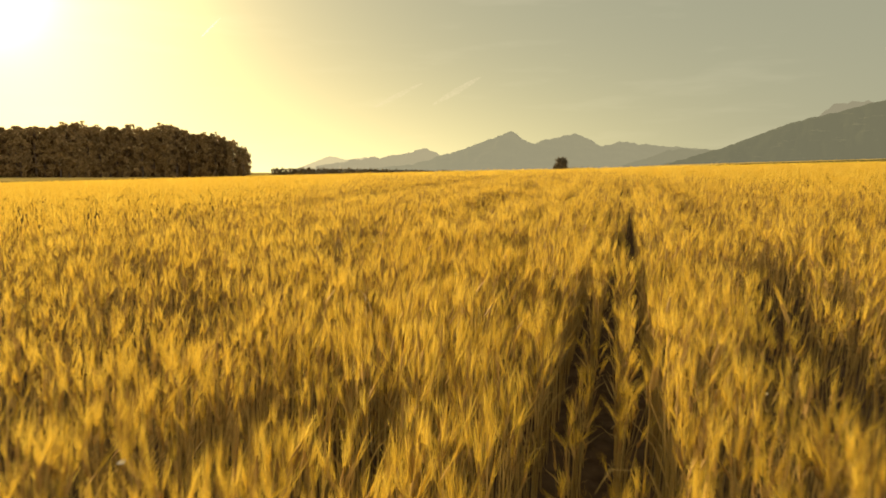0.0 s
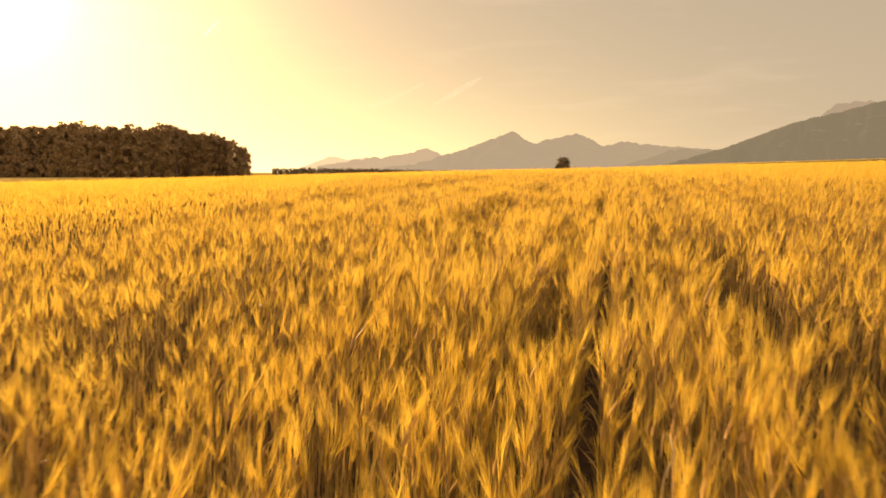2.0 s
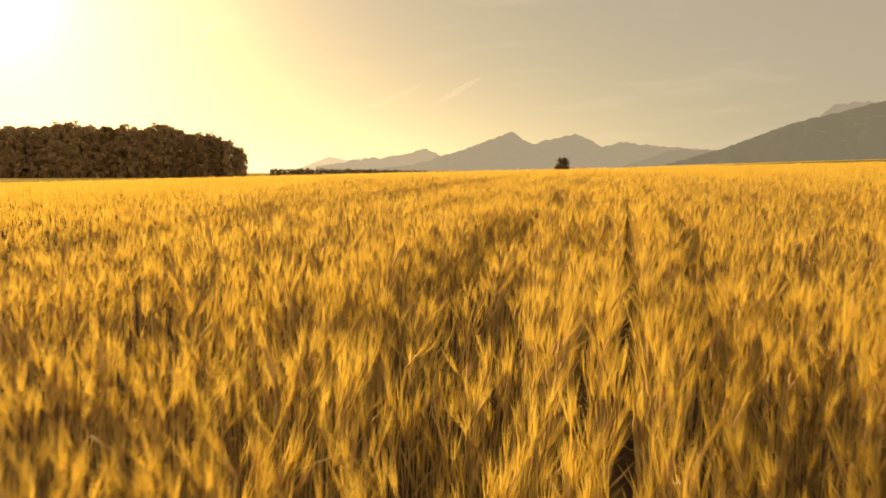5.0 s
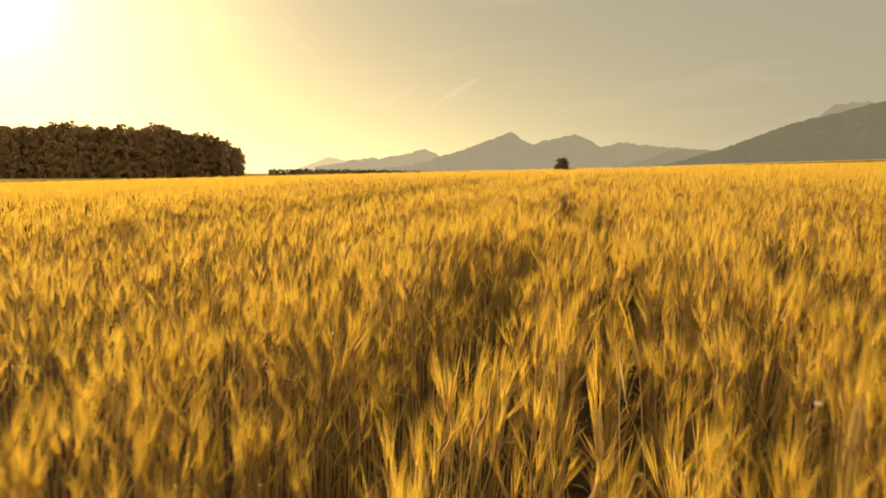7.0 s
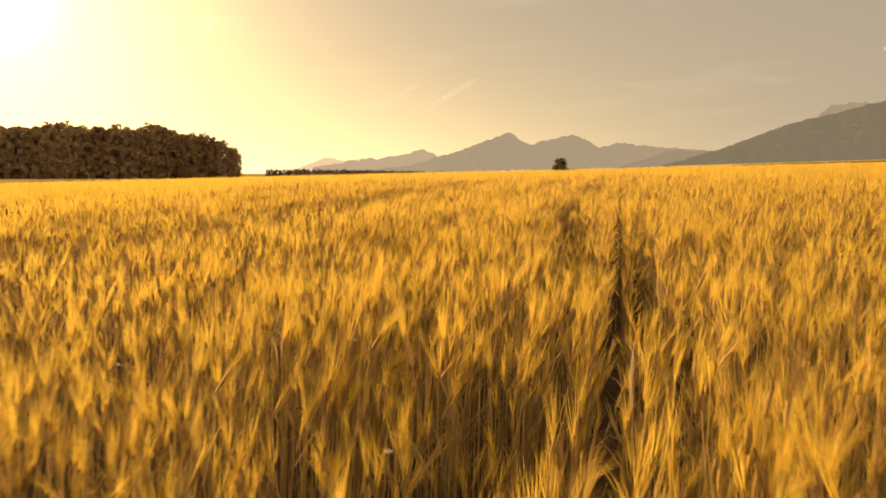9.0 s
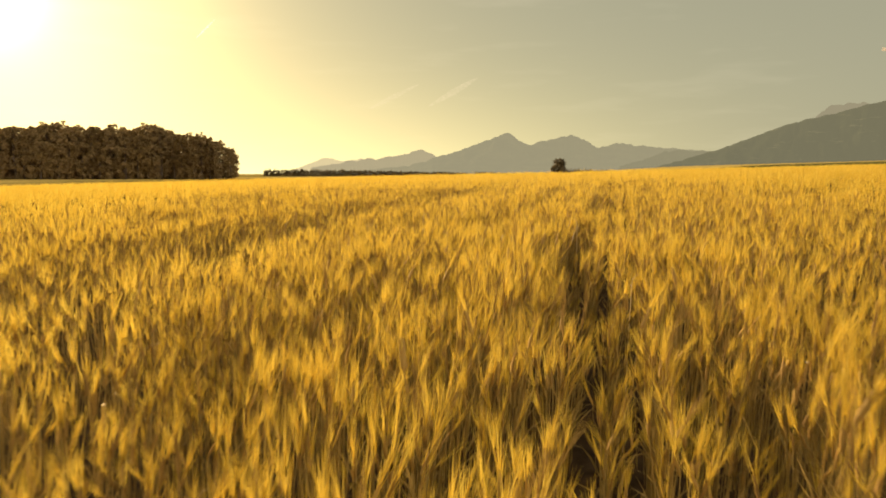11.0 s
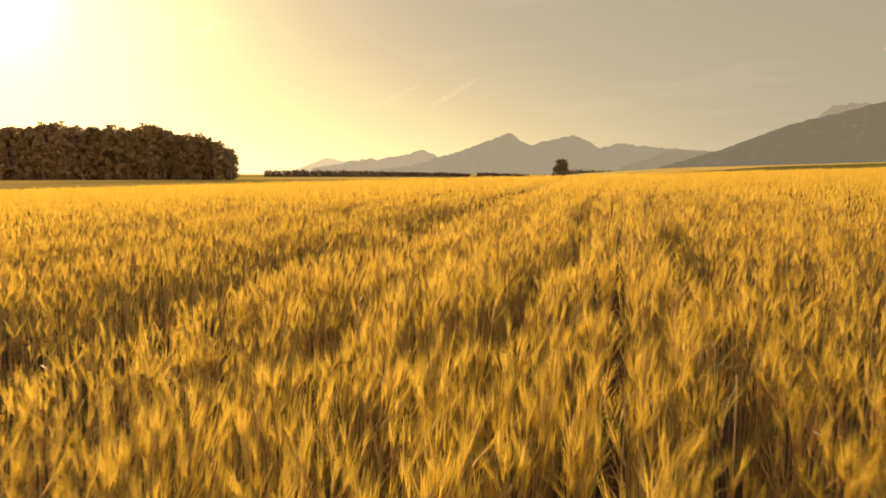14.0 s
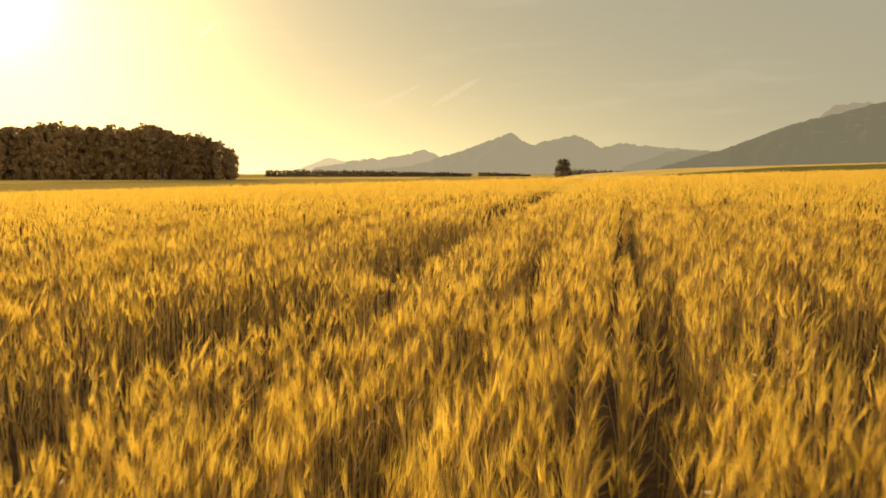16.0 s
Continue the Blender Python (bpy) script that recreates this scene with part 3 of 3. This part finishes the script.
def barley_stalk(seed):
    rng = random.Random(seed)
    ob = tagged(new("barley_stalk"), "single tall golden barley stalk with a bearded ear", "barley", "tall barley stalks")
    d = Vector((rng.uniform(-1, 1), rng.uniform(-1, 1), 0)).normalized()
    H, nod = 0.80, rng.uniform(0.1, 0.5)
    pts = [d * 0.07 * q * q + Vector((0, 0, H * q)) for q in (0, 0.35, 0.7, 1.0)]
    part("stem", prism(pts, (0.0024, 0.0022, 0.0019, 0.0014), 5), STEM, ob)
    for q in (0.42, 0.66):
        a = rng.uniform(0, 6.28)
        e, L = Vector((math.cos(a), math.sin(a), 0)), rng.uniform(0.12, 0.2)
        foot = d * 0.07 * q * q + Vector((0, 0, H * q))
        blade = [foot, foot + e * L * 0.3 + Vector((0, 0, L * 0.5)), foot + e * L * 0.75 + Vector((0, 0, L * 0.6)), foot + e * L * 1.1 + Vector((0, 0, L * 0.25))]
        part("leaf", ribbon([tuple(p) for p in blade], (0.005, 0.009, 0.007, 0.001), Vector((-e.y, e.x, 0))), STEM, ob)
    axis = (Vector((0, 0, 1)) + d * nod).normalized()
    tip, E = pts[-1], 0.075
    qs = [k / 8 for k in range(9)]
    rs = [0.003] + [0.0082 if k % 2 else 0.0064 for k in range(1, 8)] + [0.002]
    part("ear", prism([tip + axis * E * q for q in qs], rs, 6, 0.75), EAR, ob)
    V, F = [], []
    for k in range(26):
        q = k / 26
        a = rng.uniform(0, 6.28)
        out = Vector((math.cos(a), math.sin(a), 0))
        p, s = tip + axis * E * q, out.cross(axis).normalized() * 0.0008
        m_ = p + (axis + out * 0.14) * 0.055
        e = m_ + (axis + out * 0.06 + d * 0.1) * rng.uniform(0.04, 0.065)
        o = len(V)
        V += [p - s, p + s, m_ + s * 0.7, m_ - s * 0.7, e]
        F += [(o, o + 1, o + 2), (o, o + 2, o + 3), (o + 3, o + 2, o + 4)]
    part("beard", (V, F), AWN, ob, "long pale golden awns")
    return ob


rs_ = random.Random(31)
stalks = [barley_stalk(100 + k) for k in range(8)]
for k in range(150):
    y = rs_.uniform(0.9, 23.5)
    x = float(flown(y)) + rs_.uniform(-1.7, 1.7)
    s = rs_.uniform(0.96, 1.05)
    m = pose(x, y, float(ground_z(x, y)), rs_.uniform(-3, 3), rs_.uniform(-3, 3), rs_.uniform(0, 360)) @ Matrix.Diagonal((1, 1, s, 1))
    if k < len(stalks):
        stalks[k].matrix_basis = m
    else:
        copy_thing(rs_.choice(stalks), m).matrix_basis = m


def straw_material():
    m = Mat("dry_straw")
    n = m.noise(60.0, 3.0, 0.5, (1, 1, 0.2))
    return m.surface(m.ramp(n, [(0.3, (0.46, 0.33, 0.14)), (0.7, (0.66, 0.52, 0.27))]), 0.5, 0.3)


STRAW = straw_material()


def bent_straw(x, y, high, turn, seed):
    """A broken dry straw that hooks over just above the crop."""
    rng = random.Random(seed)
    ob = tagged(new("bent_straw"), "pale dry broken straw bent over above the crop", "straw", "broken straws")
    pts = [Vector((0, 0, 0)), Vector((0.01, 0, high * 0.6)), Vector((0.02, 0, high * 0.97)), Vector((0.045, 0.005, high)), Vector((0.085, 0.01, high - 0.012)), Vector((0.10, 0.012, high - 0.07))]
    part("stem", prism(pts, (0.002, 0.002, 0.0018, 0.0016, 0.0014, 0.001), 5), STRAW, ob)
    blade = [pts[2], pts[2] + Vector((-0.02, 0.02, -0.05)), pts[2] + Vector((-0.04, 0.03, -0.13))]
    part("leaf", ribbon(blade, (0.003, 0.005, 0.001), Vector((0.6, 0.8, 0))), STRAW, ob)
    ob.matrix_basis = pose(x, y, float(ground_z(x, y)), 0, 0, turn)


for k, (x, y, high, turn) in enumerate(((2.34, 16.79, 0.83, 10), (2.71, 19.68, 0.84, 200), (2.63, 19.36, 0.81, 60), (2.25, 19.23, 0.83, 320),
                                       (1.22, 10.86, 0.82, 140), (0.99, 6.09, 0.84, 0), (0.30, 7.4, 0.82, 250), (0.62, 4.1, 0.82, 80), (-0.35, 3.2, 0.83, 190), (1.62, 13.1, 0.83, 110),
                                       (0.70, 13.4, 0.82, 300), (2.05, 18.6, 0.83, 170), (1.35, 20.6, 0.84, 40))):
    bent_straw(x, y, high - 0.03, turn, k + 1)


def flower_material(name, a, b):
    m = Mat(name)
    return m.surface(m.ramp(m.noise(200.0, 2.0), [(0.3, a), (0.7, b)]), 0.6, 0.3)


PETAL = flower_material("white_petal", (0.70, 0.68, 0.60), (0.82, 0.80, 0.74))
DISC = flower_material("yellow_disc", (0.65, 0.45, 0.04), (0.80, 0.60, 0.08))


def chamomile(seed):
    rng = random.Random(seed)
    ob = tagged(new("chamomile"), "small white chamomile flower growing between the barley", "flower", "white flowers")
    high = 0.78
    part("stem", prism([Vector((0, 0, 0)), Vector((0.02, 0, high * 0.5)), Vector((0.03, 0.01, high))], (0.002, 0.0018, 0.0012), 4), STEM, ob)
    c = Vector((0.03, 0.01, high))
    part("disc", prism([c, c + Vector((0, 0, 0.0016)), c + Vector((0, 0, 0.003))], (0.0024, 0.0024, 0.0006), 8), DISC, ob, "domed yellow flower centre")
    for k in range(11):
        a = 6.283 * k / 11
        e = Vector((math.cos(a), math.sin(a), rng.uniform(-0.3, 0.1)))
        part("petal", ribbon([c + e * 0.0022, c + e * 0.006, c + e * 0.0085], (0.0016, 0.0032, 0.0016), Vector((-e.y, e.x, 0))), PETAL, ob)
    return ob


flower = chamomile(1)
for k, (x, y) in enumerate(((0.19, 1.17), (-0.83, 1.62), (1.14, 21.17), (1.20, 21.05), (0.72, 6.3), (1.0, 12.7), (2.52, 19.5)) + tuple((float(flown(y)) + rs_.uniform(-1.1, 1.1), y) for y in np.linspace(1.9, 22.3, 22))):
    m = pose(x, y, float(ground_z(x, y)) - rs_.uniform(0.0, 0.07), rs_.uniform(-25, 25), rs_.uniform(-10, 10), rs_.uniform(0, 360))
    if k:
        copy_thing(flower, m)
    else:
        flower.matrix_basis = m

# ---- vapour trails high in the evening sky ----
# trails emit: the evening sunlight on them is put in as glow
def trail_glow(colour, dense):
    m = Mat("vapour")
    n = m.noise(0.05, 4.0)
    em = m.node("ShaderNodeEmission", {"Color": (*colour, 1), "Strength": 1.0})
    clear = m.node("ShaderNodeBsdfTransparent")
    fac = m.maths("MULTIPLY", m.maths("SUBTRACT", n, 0.35, True), dense, True)
    mx = m.node("ShaderNodeMixShader", {0: fac, 1: clear.outputs[0], 2: em.outputs[0]})
    m.l.new(mx.outputs[0], m.out.inputs["Surface"])
    return m.m


# the trail nearest the sun gets the brighter painted glow
VAPOUR = trail_glow((0.55, 0.49, 0.33), 0.5)
SUN_GLOW = trail_glow((1.1, 1.05, 0.85), 0.7)


def vapour_trail(az0, up0, az1, up1, wide_, mat):
    """A thin drawn-out cloud of ice crystals, seen end to end under the given bearings."""
    D, n = 4500.0, 14
    V, F = [], []
    rng = random.Random(int(az0))
    a, b = Vector(((az0 - 784) / FOCAL * D, D, up0 / FOCAL * D)), Vector(((az1 - 784) / FOCAL * D, D, up1 / FOCAL * D))
    side = (b - a).cross(Vector((0, 1, 0))).normalized()
    for k in range(n):
        q = k / (n - 1)
        w = wide_ * math.sin(math.pi * (0.06 + 0.88 * q)) * rng.uniform(0.8, 1.2)
        p = a.lerp(b, q)
        V += [p - side * w, p + Vector((0, w, 0)), p + side * w, p - Vector((0, w, 0))]
    for k in range(n - 1):
        for c in range(4):
            o = 4 * k
            F.append((o + c, o + (c + 1) % 4, o + 4 + (c + 1) % 4, o + 4 + c))
    me = bpy.data.meshes.new("vapour_trail")
    me.from_pydata([tuple(p) for p in V], [], F)
    me.materials.append(mat)
    tagged(new("backdrop_vapour_trail", me), "thin pale vapour trail in the evening sky", "cloud", kind="structure")


vapour_trail(367, 230, 402, 263, 6.0, SUN_GLOW)
vapour_trail(664, 112, 748, 153, 14.0, VAPOUR)
vapour_trail(766, 116, 850, 164, 18.0, VAPOUR)


def small_cloud(az, up, size):
    """A little cloud, a heap of soft lumps, far off over the hill; its sunlight is mostly painted emission."""
    rng = random.Random(8)
    bm = bmesh.new()
    for k in range(9):
        r = size * rng.uniform(0.3, 0.55)
        c = Vector((rng.uniform(-1, 1) * size, rng.uniform(-1, 1) * size * 0.5, rng.uniform(-0.3, 0.3) * size))
        bmesh.ops.create_icosphere(bm, subdivisions=3, radius=r, matrix=Matrix.Translation(c) @ Matrix.Diagonal((1.3, 1, 0.7, 1)))
    for v in bm.verts:
        v.co += v.co.normalized() * size * 0.12 * noise.noise(v.co * (4.0 / size))
    me = bpy.data.meshes.new("small_cloud")
    bm.to_mesh(me)
    bm.free()
    m = Mat("cloud_glow")
    # warm emission stands for evening sunlight on the cloud
    m.surface(m.ramp(m.noise(0.03, 4.0), [(0.3, (0.7, 0.68, 0.62)), (0.7, (0.85, 0.83, 0.78))]), 1.0, 0.3, None, 0.02, ((0.42, 0.31, 0.18), 0.6), 0.0)
    me.materials.append(m.m)
    me.polygons.foreach_set("use_smooth", np.ones(len(me.polygons), bool))
    ob = tagged(new("backdrop_cloud", me), "tiny evening cloud with a painted warm glow above the wooded hill", "cloud", kind="structure")
    D = 4400.0
    ob.location = ((az - 784) / FOCAL * D, D, up / FOCAL * D)


small_cloud(1554, 213, 18.0)
